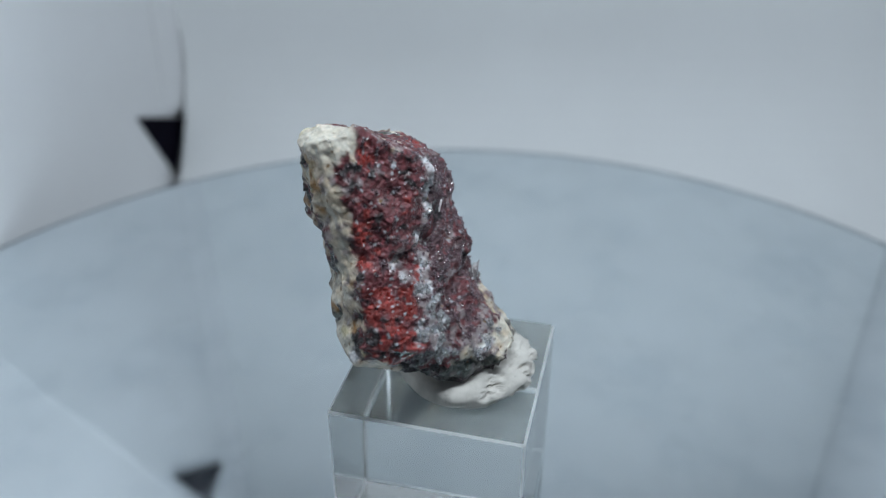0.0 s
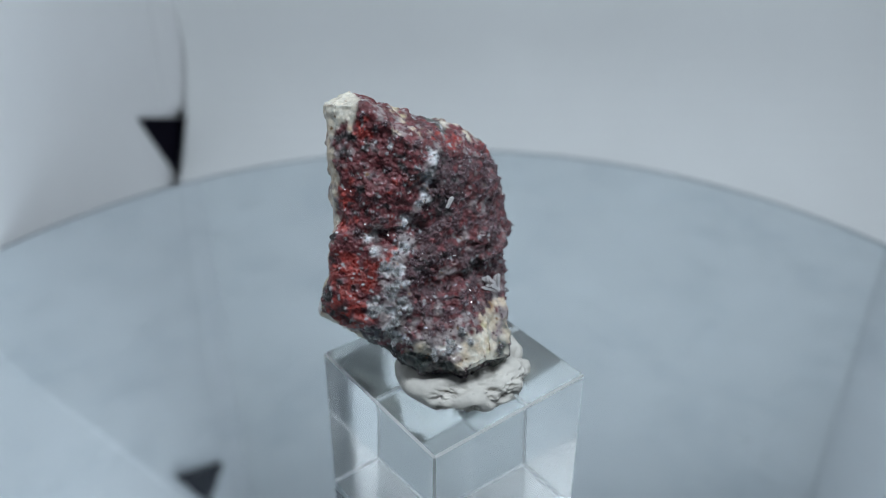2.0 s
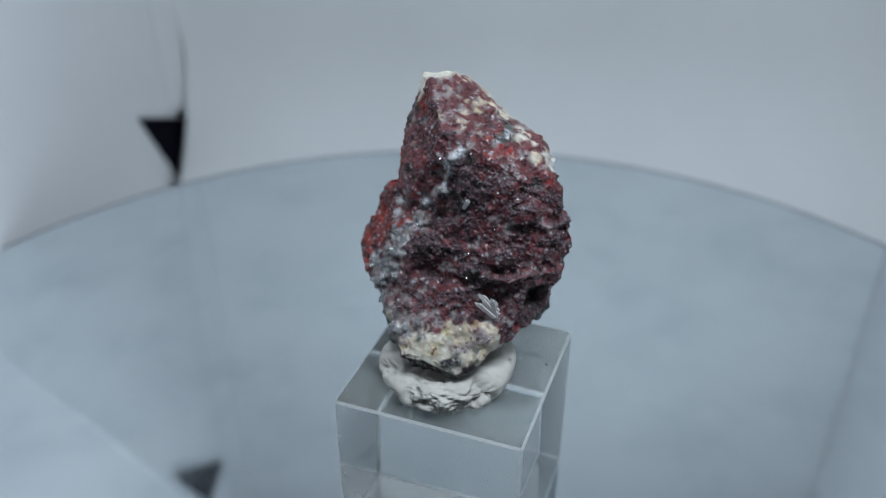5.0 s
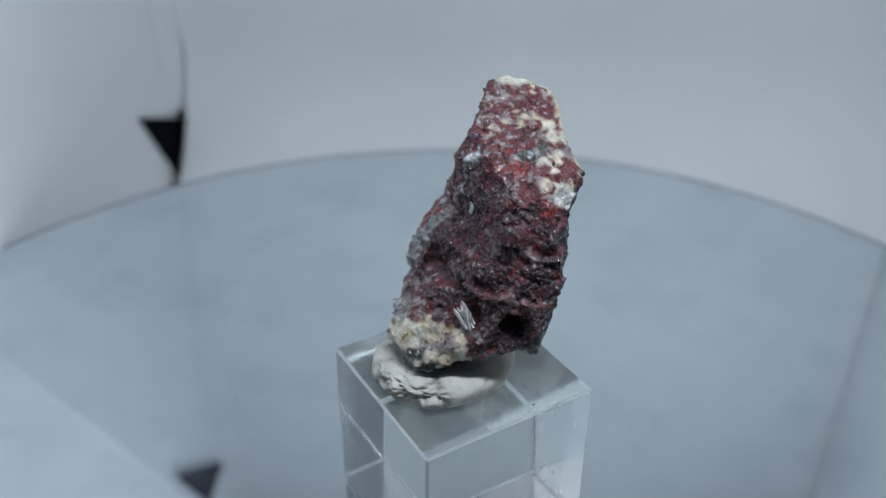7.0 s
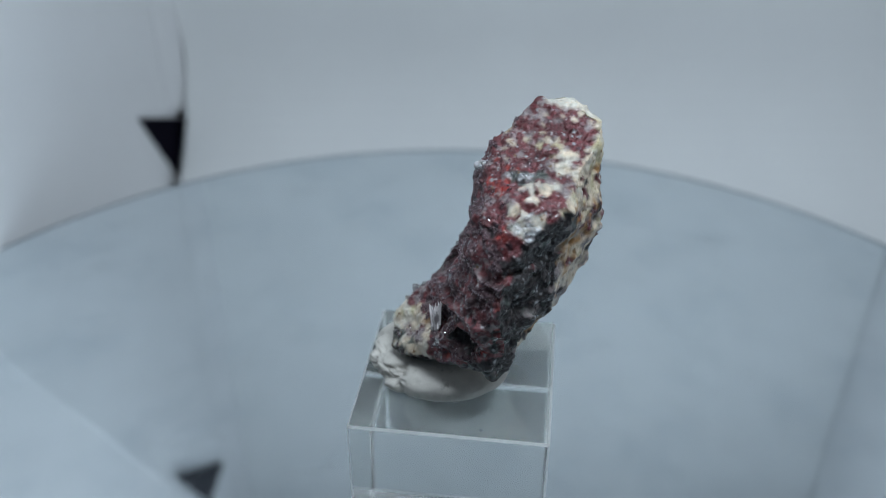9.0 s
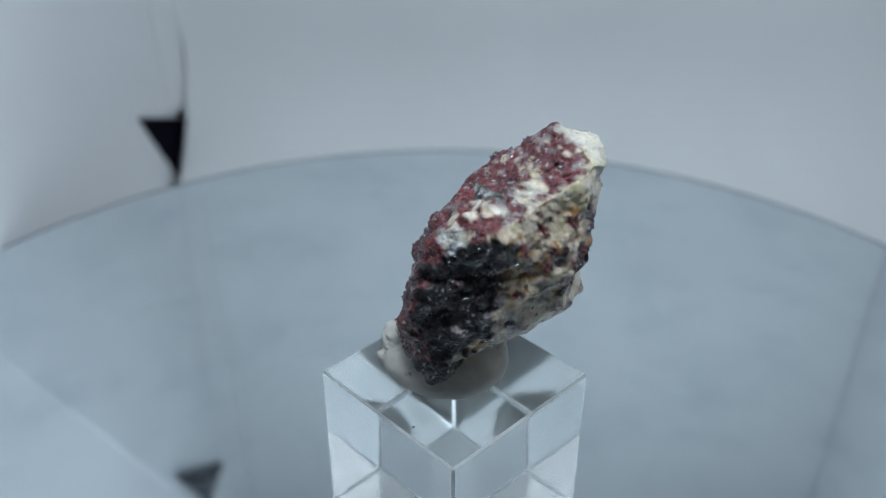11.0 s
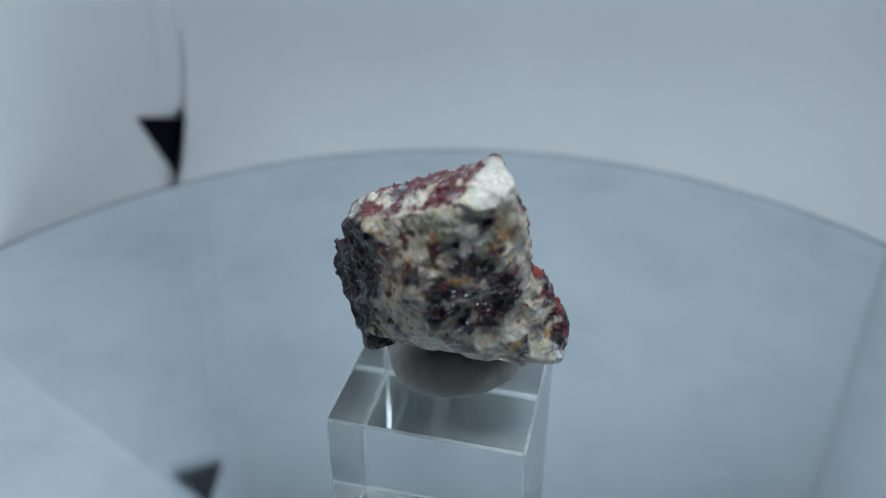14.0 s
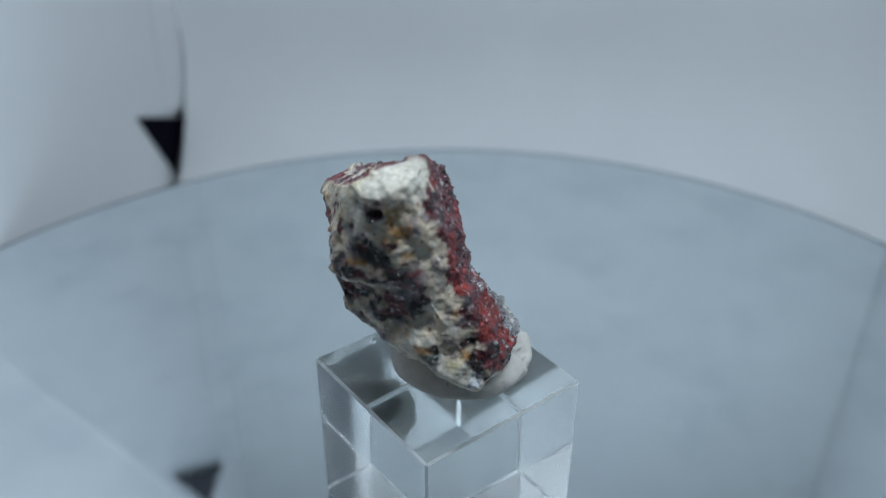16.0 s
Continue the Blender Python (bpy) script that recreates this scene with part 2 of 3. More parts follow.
def acrylic_cube():
    ob = link("acrylic_cube", box(-0.00083, 0.00053, 0.01265, 0.0251, 0.0251, 0.0247, 0.00030, 1), ACRYLIC)
    ob.data.materials.append(ACRYLIC_EDGE)
    for f in ob.data.polygons:
        f.material_index = 0 if max(abs(c) for c in f.normal) > 0.9999 else 1
    return tagged(ob, "clear acrylic cube with polished edges on the mirror", "display stand")


CUBE = acrylic_cube()
part("chip", lathe([(0.00018, TOP - 0.00004), (0.00022, TOP + 0.00003), (0.00008, TOP + 0.00008)], 9), DARKEDGE, CUBE, "small dark chip in the top face").location = (-0.0049, 0.0116, 0)
CUBE.visible_shadow = False


# ---- mineral ----
def cleaved(planes):
    """The corners of the block that a set of cleavage planes (normal, distance in mm) leaves."""
    ps = [(Vector(p[:3]).normalized(), p[3] / Vector(p[:3]).length) for p in planes]
    pts = []
    for i in range(len(ps)):
        for j in range(i):
            for k in range(j):
                a = Matrix((ps[i][0], ps[j][0], ps[k][0]))
                if abs(a.determinant()) < 1e-4:
                    continue
                q = a.inverted() @ Vector((ps[i][1], ps[j][1], ps[k][1]))
                if all(n.dot(q) < d + 1e-4 for n, d in ps):
                    pts.append(q)
    return pts


UPPER = [(0.27, 0.38, 0.88, 26.54), (0.09, -0.98, 0.19, 14.54), (-0.9, 0.42, 0.12, 17.94), (0.98, 0, 0.19, 2.72), (-0.8, -0.58, -0.15, 12.21), (-0.7, 0.64, -0.32, 4.71),
         (0.65, -0.68, 0.33, 10.31), (0.65, 0.72, 0.24, 10.01), (0.31, -0.19, -0.93, -20.30), (-0.27, 0.54, 0.8, 30.04), (-0.35, 0.23, -0.91, -14.40), (-0.5, -0.27, 0.82, 37.93),
         (-0.33, -0.2, -0.92, -14.40), (0.35, 0.14, -0.93, -20.30), (0.86, 0.18, 0.48, 11.40), (-0.47, -0.88, 0, 14.32), (-1, 0.06, 0.02, 17.35), (-0.34, 0.88, 0.34, 20.69),
         (0.98, -0.18, 0.08, -0.22), (0.04, 0, 1, 35.41), (-0.23, 0.32, -0.92, -15.30), (0.43, 0.35, 0.83, 23.76)]
LOWER = [(-0.73, 0.06, -0.68, 0.17), (0.98, 0, 0.19, 2.86), (-0.45, -0.87, 0.2, 18.49), (-0.78, 0.62, -0.05, 12.28), (-0.03, 0.01, -1, -8.20), (0.67, -0.57, 0.48, 12.33),
         (0.58, 0.81, 0.07, 8.40), (-0.29, -0.24, 0.93, 26.40), (0.38, -0.02, 0.93, 20.30), (0.28, -0.67, -0.69, -0.23), (-0.26, 0.27, 0.93, 25.60), (-0.85, -0.51, -0.11, 12.84),
         (1, -0.01, -0.01, 1.21), (-0.69, 0, -0.72, -0.53), (0.29, 0.91, -0.3, 4.70), (0.29, -0.21, 0.93, 21.10), (0.88, 0.38, 0.27, 6.68), (-0.83, 0.52, -0.21, 9.52),
         (0.74, -0.3, 0.6, 11.92), (0.41, -0.82, 0.39, 15.32), (0.24, 0.28, 0.93, 22.30), (-0.6, 0.03, -0.8, -2.59)]
FOOT = [(0.32, 0.87, -0.38, 4.74), (-0.54, -0.02, -0.84, -3.30), (0.04, 0, 1, 13.70), (0.45, -0.86, -0.23, 5.86), (0.95, 0, -0.32, 6.05), (0.69, 0.4, 0.61, 9.87),
        (-0.92, 0.02, 0.4, 11.00), (-0.01, -1, 0.04, 9.97), (0.68, -0.35, 0.65, 11.00), (-0.03, 0.01, -1, -2.40), (-0.91, 0.01, -0.41, 2.00), (0.11, 0.62, -0.78, -0.45),
        (0.5, -0.54, -0.68, 2.20), (0.58, 0.81, 0.07, 7.58), (-0.69, 0, -0.72, -1.80), (-0.21, 0.97, 0.12, 13.05), (0.75, -0.09, -0.66, 2.28), (-0.93, -0.06, 0.36, 10.70)]
LEDGE = [(0.18, -0.78, -0.6, 3.87), (0.66, -0.51, 0.55, 13.02), (-0.65, 0.09, -0.75, -1.92), (-0.67, -0.73, 0.14, 17.56), (0.01, 0.08, 1, 19.00), (0.34, 0.93, 0.13, -3.00),
         (-0.24, 0.92, -0.31, -6.44), (0.66, -0.75, -0.06, 7.34), (0.06, 0.92, 0.38, 1.20), (0.06, -0.95, 0.31, 18.05), (-0.99, -0.16, 0, 14.13), (0.82, -0.31, 0.49, 9.90),
         (0.01, 0.93, -0.36, -7.70), (0.35, -0.79, -0.5, 4.49), (-0.6, 0.03, -0.8, -3.55)]

HEEL = [(-0.94, 0, -0.34, 4.77), (0.05, 0.95, -0.3, 7.15), (0, -0.35, -0.94, -9.30), (0.9, 0.1, -0.42, -5.00), (0, -1, -0.2, -6.90), (0, 0, 1, 16.00),
        (0.7, 0.6, -0.3, 0.34), (-0.6, 0.75, -0.2, 9.94)]

# linear base colours of the minerals
SHADES = np.array([(0.114, 0.028, 0.032), (0.21, 0.024, 0.019), (0.072, 0.035, 0.041), (0.022, 0.017, 0.018), (0.60, 0.60, 0.62), (0.56, 0.47, 0.36),
                   (0.34, 0.18, 0.065), (0.52, 0.48, 0.41), (0.085, 0.098, 0.090), (0.24, 0.20, 0.20), (0.50, 0.44, 0.28)])
MAROON, RED, PLUM, DARK, ICE, CREAM, OCHRE, CHALK, SLATE, ASH, STRAW = range(11)
STREAK = np.array((0.55, -0.58, -0.60))


def mineral_zones(p, n, rng):
    """Which mineral each grain is, from its place (mm) and the way it faces."""
    q = p + np.stack([fbm(p * 0.35, s, 3) for s in (11, 12, 13)], 1) * 0.9
    x, y, z = q.T
    nx, ny, nz = n.T
    kind = np.full(len(p), MAROON)
    calls = []

    def fill(where, mix, clump=0.8, loose=0.25, streaked=False):
        idx = np.nonzero(where)[0]
        if len(idx) == 0:
            return
        share = np.cumsum(list(mix.values())) / sum(mix.values())
        w = p[idx]
        if streaked:
            w = w - 0.8 * (w @ STREAK)[:, None] * STREAK
        u = fbm(w * clump, 50 + len(calls), 3) + rng.normal(0, loose, len(idx))
        calls.append(1)
        u = (np.argsort(np.argsort(u)) + 0.5) / len(idx)
        kind[idx] = np.array(list(mix))[np.minimum(np.searchsorted(share, u), len(mix) - 1)]

    def near(c, r):
        return ((x - c[0]) / r[0]) ** 2 + ((y - c[1]) / r[1]) ** 2 + ((z - c[2]) / r[2]) ** 2 < 1

    def patch(c, r, mix, clump=0.8, loose=0.2):
        fill(near(c, r if isinstance(r, tuple) else (r, r, r)), mix, clump, loose)

    seam = np.interp(z, [8, 10.4, 13.8, 17.5, 20, 24.7, 30], [-10.6, -10.2, -9.4, -8.0, -5.9, -3.1, -0.4])
    back = nx < -0.35
    fill(back, {DARK: 0.06, MAROON: 0.12, ASH: 0.20, CREAM: 0.44, STRAW: 0.10, OCHRE: 0.08}, 0.7)
    # broken side, maroon; dark clumps put the shade of hollows into the colour
    fill((ny > 0.4) & ~back, {DARK: 0.05, MAROON: 0.72, RED: 0.06, PLUM: 0.06, ASH: 0.11}, 0.8)
    fill((ny > 0.3) & (x < -9.4) & (z < 24) & ~back, {DARK: 0.22, SLATE: 0.36, MAROON: 0.32, ASH: 0.10}, 0.7)
    # druse
    front = (nx > 0.3) & (z > 9) & (y > seam)
    fill(front, {DARK: 0.05, PLUM: 0.62, MAROON: 0.28, ASH: 0.05}, 0.4)
    fill(front & (z > 23.5) & (y < 1.8), {DARK: 0.30, PLUM: 0.66, ASH: 0.04}, 0.5)
    fill(front & near((-1, 8, 23), (4, 5, 4)), {PLUM: 0.52, MAROON: 0.34, ASH: 0.14})
    # red side
    side = (y < seam) & ~back & (ny < 0.3)
    fill(side, {DARK: 0.05, MAROON: 0.72, PLUM: 0.14, RED: 0.05, ASH: 0.04}, 0.9)
    fill(side & (z < 20) & (y < seam - 1.0), {DARK: 0.07, MAROON: 0.48, RED: 0.45}, 0.5, 0.15)
    fill(side & near((-5.5, -12.5, 17.8), (4.2, 3, 2.2)), {DARK: 0.05, MAROON: 0.22, RED: 0.73}, 0.6, 0.15)
    fill(side & near((-3.3, -14.6, 13.5), (2.4, 2.2, 2.0)), {DARK: 0.1, MAROON: 0.3, RED: 0.6}, 0.6, 0.15)
    fill(side & near((-8.1, -10.3, 25.7), (1.7, 2.0, 1.9)), {DARK: 0.08, MAROON: 0.3, RED: 0.62}, 0.7)
    fill(side & near((-7.7, -9.6, 22.4), (1.8, 2.0, 1.6)), {MAROON: 0.65, RED: 0.35}, 0.7)
    fill(side & near((-7.7, -7.5, 32.5), (1.9, 2.0, 1.5)), {DARK: 0.16, MAROON: 0.44, RED: 0.40}, 0.7)
    patch((-3.4, -9.2, 20.5), (1.8, 1.9, 1.5), {MAROON: 0.42, ASH: 0.36, ICE: 0.22})
    # pale seam between the two
    wide = np.interp(z, [10, 17, 19, 21, 31], [2.2, 1.9, 1.0, 0.6, 0.75])
    fill((abs(y - seam) < wide) & (nx > 0.05) & (z > 9) & (z < 31), {PLUM: 0.14, ASH: 0.40, ICE: 0.46}, 0.9, 0.6)
    # sloping top
    top = (nz > 0.45) & (z > 26) & ~((nx > 0.75) & (z < 31))
    fill(top, {PLUM: 0.10, MAROON: 0.66, ASH: 0.17, CREAM: 0.07}, 1.2, 0.5)
    patch((-5.4, 3.0, 30.8), (3.2, 2.8, 1.8), {MAROON: 0.68, RED: 0.26, ASH: 0.06}, 0.6)
    patch((-6.2, 10.4, 26.9), (1.6, 1.5, 1.6), {MAROON: 0.5, RED: 0.4, ASH: 0.1})
    patch((-11.5, -0.3, 33.1), (1.8, 1.3, 1.3), {MAROON: 0.34, ASH: 0.26, CREAM: 0.30, STRAW: 0.10}, 1.3, 0.4)
    patch((-8.8, 3.6, 30.9), (1.9, 1.2, 1.6), {SLATE: 0.66, DARK: 0.22, ICE: 0.12})
    for c, r in (((-12.6, 0.9, 32.0), 1.1), ((-12.0, 3.0, 31.2), 1.0), ((-10.6, 5.2, 30.3), 1.1), ((-9.0, 5.4, 30.5), 0.9), ((-8.8, 6.6, 29.7), 0.9), ((-7.2, 7.3, 28.9), 0.8)):
        patch(c, r, {CREAM: 0.42, CHALK: 0.48, ASH: 0.10}, 0.6, 0.1)
    patch((-8.9, 9.3, 27.8), (2.2, 1.6, 1.7), {SLATE: 0.16, ASH: 0.12, CHALK: 0.42, ICE: 0.30}, 1.0)
    patch((-11.6, 7.8, 25.0), (2.0, 2.0, 2.2), {DARK: 0.30, SLATE: 0.52, ICE: 0.18})
    # shade of the hollow carved here, painted dark
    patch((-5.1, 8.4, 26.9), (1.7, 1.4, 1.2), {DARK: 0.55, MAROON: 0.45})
    # back
    fill(back & (y > 5.2 - 0.14 * np.clip(20 - z, 0, 12)) & (z < 28.5), {DARK: 0.90, SLATE: 0.06, ASH: 0.04}, 0.8, 0.4)
    fill(back & (z > 28.5) & (y > -8), {MAROON: 0.10, CREAM: 0.42, CHALK: 0.22, STRAW: 0.26}, 0.6, 0.12)
    fill(back & (abs(y - 4.0) < 1.5) & (z < 29), {MAROON: 0.14, ASH: 0.22, CREAM: 0.46, OCHRE: 0.18}, 0.7)
    fill(back & near((-16.6, 0.5, 28.5), (2.5, 4.2, 2.4)), {MAROON: 0.20, DARK: 0.06, CREAM: 0.40, STRAW: 0.22, OCHRE: 0.12}, 0.8, 0.1)
    fill(back & near((-14.8, -6.2, 23.0), (5, 5.6, 4.6)), {DARK: 0.40, MAROON: 0.32, ASH: 0.11, CREAM: 0.09, OCHRE: 0.08}, 1.0, 0.12, True)
    fill(back & near((-14.8, -5.2, 20.3), (3.8, 4.8, 3.6)), {DARK: 0.40, MAROON: 0.24, ASH: 0.12, CREAM: 0.13, OCHRE: 0.11}, 1.1, 0.12, True)
    patch((-17.4, 0.9, 25.8), (1.8, 1.3, 1.9), {DARK: 0.2, MAROON: 0.56, OCHRE: 0.24})
    patch((-14.1, 3.4, 21.3), (2.0, 1.4, 1.4), {MAROON: 0.28, CREAM: 0.30, OCHRE: 0.42})
    patch((-17.5, -4.4, 27.9), (1.8, 1.9, 1.5), {DARK: 0.36, SLATE: 0.24, ASH: 0.40})
    patch((-17.4, -3.0, 30.2), (1.6, 1.7, 1.5), {STRAW: 0.6, CREAM: 0.4}, 0.6, 0.08)
    patch((-17.0, -5.2, 31.6), (1.5, 1.3, 1.8), {CHALK: 0.7, ASH: 0.3}, 0.6, 0.08)
    fill(back & (0.77 * x + 0.64 * z < 0.2) & (z < 20), {DARK: 0.05, ASH: 0.24, CREAM: 0.46, CHALK: 0.18, OCHRE: 0.07}, 0.6, 0.12, True)
    patch((-10.1, 6.0, 12.7), (2.2, 1.6, 1.6), {DARK: 0.18, CREAM: 0.34, OCHRE: 0.48})
    edge = (y < -7.5) & (x < -9.4 + 0.5 * fbm(p * 0.4, 31, 2))
    fill(edge & (z > 27), {ASH: 0.10, CREAM: 0.46, CHALK: 0.38, OCHRE: 0.06}, 0.3, 0.06)
    fill(edge & (z < 27), {ASH: 0.16, CREAM: 0.36, CHALK: 0.44, OCHRE: 0.04}, 0.4, 0.08)
    fill((back | edge) & near((-13.6, -8.2, 22.3), (3.1, 2.6, 4.6)) & (x < -10.8), {DARK: 0.40, MAROON: 0.42, ASH: 0.10, CREAM: 0.08}, 1.0, 0.15, True)
    patch((-13.8, -8.7, 31.0), (1.5, 1.4, 2.4), {OCHRE: 0.60, STRAW: 0.20, CREAM: 0.20}, 0.7, 0.1)
    patch((-14.3, -8.5, 28.6), (1.3, 1.3, 1.0), {OCHRE: 0.5, MAROON: 0.3, CREAM: 0.2})
    patch((-15.6, -6.8, 31.4), (0.9, 1.1, 1.2), {DARK: 0.75, MAROON: 0.25})
    patch((-9.7, -9.0, 32.0), (1.7, 1.7, 2.0), {DARK: 0.36, ASH: 0.24, MAROON: 0.40})
    patch((-9.3, -11.0, 21.9), (1.1, 1.3, 1.4), {CREAM: 0.8, CHALK: 0.2})
    patch((-11.1, -11.3, 14.1), (1.4, 1.5, 1.4), {DARK: 0.35, SLATE: 0.65})
    patch((-7.8, -14.4, 13.8), (1.3, 1.2, 1.7), {DARK: 0.7, MAROON: 0.3})
    patch((-9.6, -13.5, 11.6), (2.0, 1.9, 1.5), {CHALK: 0.75, ICE: 0.25})
    fill((z > 34.3) & (y < -5.6) & (x < -9.4), {CHALK: 1.0})
    patch((-13.3, -2.6, 34.0), (2.6, 2.2, 1.5), {MAROON: 0.88, ASH: 0.06, CREAM: 0.06}, 0.6)
    # foot
    fill((x > 1.9) & (z < 10.3) & (y < 7), {ASH: 0.10, CREAM: 0.30, CHALK: 0.60}, 0.4, 0.1)
    patch((6.0, -0.4, 9.4), (2.6, 2.6, 1.7), {CREAM: 0.40, STRAW: 0.16, CHALK: 0.44}, 0.5, 0.08)
    patch((5.2, -4.8, 9.3), (2.6, 3.2, 1.4), {ASH: 0.56, ICE: 0.28, CHALK: 0.16}, 1.0, 0.4)
    fill((x > -0.5) & (x < 6) & (z > 10.0) & (z < 12.3) & (y > -9), {PLUM: 0.30, MAROON: 0.34, ASH: 0.34, ICE: 0.02}, 0.9, 0.4)
    patch((3.3, -0.2, 11.8), (2.4, 4.6, 1.0), {MAROON: 0.70, PLUM: 0.30})
    patch((4.4, 3.6, 9.8), (1.4, 1.6, 0.8), {OCHRE: 0.25, CREAM: 0.40, MAROON: 0.35})
    fill((nz < -0.55) & (z < 12) & (x > -4), {DARK: 0.7, SLATE: 0.3})
    fill((nz < -0.45) & (x < -4) & (y < 4), {ASH: 0.30, CREAM: 0.50, CHALK: 0.20}, 0.5, 0.1)
    fill((x > -4.0) & (z < 5.6 - 0.25 * np.clip(y, -8, 0)) & (y < 6) & ~back & (nz < 0.25), {DARK: 0.52, SLATE: 0.40, ASH: 0.08}, 0.5, 0.1)
    patch((6.7, 1.7, 5.9), (1.5, 1.4, 0.9), {DARK: 0.4, SLATE: 0.6})
    patch((6.3, 4.6, 6.4), (1.4, 1.2, 1.4), {SLATE: 0.6, CREAM: 0.4})
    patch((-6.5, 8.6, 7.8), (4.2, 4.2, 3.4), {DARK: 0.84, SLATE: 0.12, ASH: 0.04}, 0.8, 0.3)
    # the deep hollow above the foot, its shade put into the colour
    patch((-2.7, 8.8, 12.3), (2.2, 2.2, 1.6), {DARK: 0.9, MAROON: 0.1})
    return kind


def nearest(seeds, pts):
    from mathutils import kdtree
    t = kdtree.KDTree(len(seeds))
    for i, s in enumerate(seeds):
        t.insert(s, i)
    t.balance()
    return np.array([t.find(q)[1] for q in pts])


def mineral():
    rng = np.random.default_rng(5)
    bm = bmesh.new()
    for lump in (UPPER, LOWER, FOOT, LEDGE, HEEL):
        b2 = bmesh.new()
        for q in cleaved(lump):
            b2.verts.new(q)
        bmesh.ops.remove_doubles(b2, verts=b2.verts, dist=0.05)
        h = bmesh.ops.convex_hull(b2, input=b2.verts)
        bmesh.ops.delete(b2, geom=[v for v in h["geom_interior"] if isinstance(v, bmesh.types.BMVert)], context="VERTS")
        me = bpy.data.meshes.new("lump")
        b2.to_mesh(me)
        b2.free()
        bm.from_mesh(me)
        bpy.data.meshes.remove(me)
    bmesh.ops.recalc_face_normals(bm, faces=bm.faces)
    rough = link("rough", bm, STONE)
    mod = rough.modifiers.new("remesh", "REMESH")
    mod.mode, mod.voxel_size = "VOXEL", 0.14
    dg = bpy.context.evaluated_depsgraph_get()
    me = bpy.data.meshes.new_from_object(rough.evaluated_get(dg))
    old = rough.data
    bpy.data.objects.remove(rough)
    bpy.data.meshes.remove(old)
    count = len(me.vertices)
    p = np.empty(count * 3, np.float32)
    n = np.empty(count * 3, np.float32)
    me.vertices.foreach_get("co", p)
    me.vertex_normals.foreach_get("vector", n)
    p, n = p.reshape(-1, 3).astype(float), n.reshape(-1, 3).astype(float)
    # round the cut edges a little
    e = np.empty(len(me.edges) * 2, np.int32)
    me.edges.foreach_get("vertices", e)
    e = e.reshape(-1, 2)
    deg = np.bincount(e.ravel(), minlength=count)[:, None]
    for _ in range(14):
        s = np.zeros_like(p)
        np.add.at(s, e[:, 0], p[e[:, 1]])
        np.add.at(s, e[:, 1], p[e[:, 0]])
        p = 0.5 * p + 0.5 * s / deg
    # worn and broken relief
    p0 = p.copy()
    p = p + n * (fbm(p * 0.16, 3, 3) * 0.40 + fbm(p * 0.34, 4, 4) * 0.48 - 0.17)[:, None]
    # hollows; the shade in some is also put into the grain colours
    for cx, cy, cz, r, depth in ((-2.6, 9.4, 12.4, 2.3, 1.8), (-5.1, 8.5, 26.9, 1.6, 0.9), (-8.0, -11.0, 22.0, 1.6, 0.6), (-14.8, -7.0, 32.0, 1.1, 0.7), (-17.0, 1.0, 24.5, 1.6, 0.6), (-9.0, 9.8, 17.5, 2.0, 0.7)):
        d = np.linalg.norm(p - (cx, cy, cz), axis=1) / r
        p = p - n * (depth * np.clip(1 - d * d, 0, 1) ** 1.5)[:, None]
    # broken chips, each with its own tilt
    chip_seeds = p[rng.choice(count, 1300, replace=False)]
    h = nearest(chip_seeds, p + np.stack([fbm(p * 0.8, s, 2) for s in (71, 72, 73)], 1) * 0.35)
    chip = np.clip(((p - chip_seeds[h]) * rng.normal(0, 0.17, (1300, 3))[h]).sum(1), -0.30, 0.30) + rng.normal(0, 0.07, 1300)[h]
    seeds = p[rng.choice(count, 7000, replace=False)] + rng.normal(0, 0.15, (7000, 3))
    g = nearest(seeds, p + np.stack([fbm(p * 1.3, s, 2) for s in (21, 22, 23)], 1) * 0.22)
    mean_n = np.zeros((7000, 3))
    np.add.at(mean_n, g, n)
    mean_n /= np.maximum(np.linalg.norm(mean_n, axis=1, keepdims=True), 1e-6)
    kind = mineral_zones(seeds, mean_n, rng)
    fine_seeds = p[rng.choice(count, 26000, replace=False)]
    f = nearest(fine_seeds, p)
    tilt = rng.normal(0, 0.26, (26000, 3))
    facet = np.clip(((p - fine_seeds[f]) * tilt[f]).sum(1), -0.10, 0.10) + rng.normal(0, 0.018, 26000)[f]
    big = rng.normal(0, 0.045, 7000)[g]
    k = kind[g]
    rough_by = np.array([0.75, 0.7, 1.0, 0.9, 0.9, 0.22, 0.4, 0.12, 0.8, 0.6, 0.22])
    p = p + n * ((facet + big) * rough_by[k] + chip * np.clip(rough_by[k], 0.26, 0.9))[:, None]
    s = np.zeros_like(p)
    np.add.at(s, e[:, 0], p[e[:, 1]])
    np.add.at(s, e[:, 1], p[e[:, 0]])
    p = 0.6 * p + 0.4 * s / deg
    # colour: minerals run into one another, then grain, crystal facet and fine drift
    def spread(v, times):
        for _ in range(times):
            t = np.zeros_like(v)
            np.add.at(t, e[:, 0], v[e[:, 1]])
            np.add.at(t, e[:, 1], v[e[:, 0]])
            v = 0.5 * v + 0.5 * t / deg
        return v

    dark_host = np.isin(k, (MAROON, PLUM, DARK, RED))
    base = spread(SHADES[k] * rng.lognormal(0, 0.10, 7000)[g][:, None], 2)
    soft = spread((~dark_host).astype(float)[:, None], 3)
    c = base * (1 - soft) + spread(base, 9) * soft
    c = c * np.exp(rng.normal(0, 1, 26000)[f][:, None] * (0.20 - 0.13 * soft)) * (1 + 0.18 * fbm(p * 0.3, 61, 3))[:, None]
    fleck = rng.random(26000)[f]
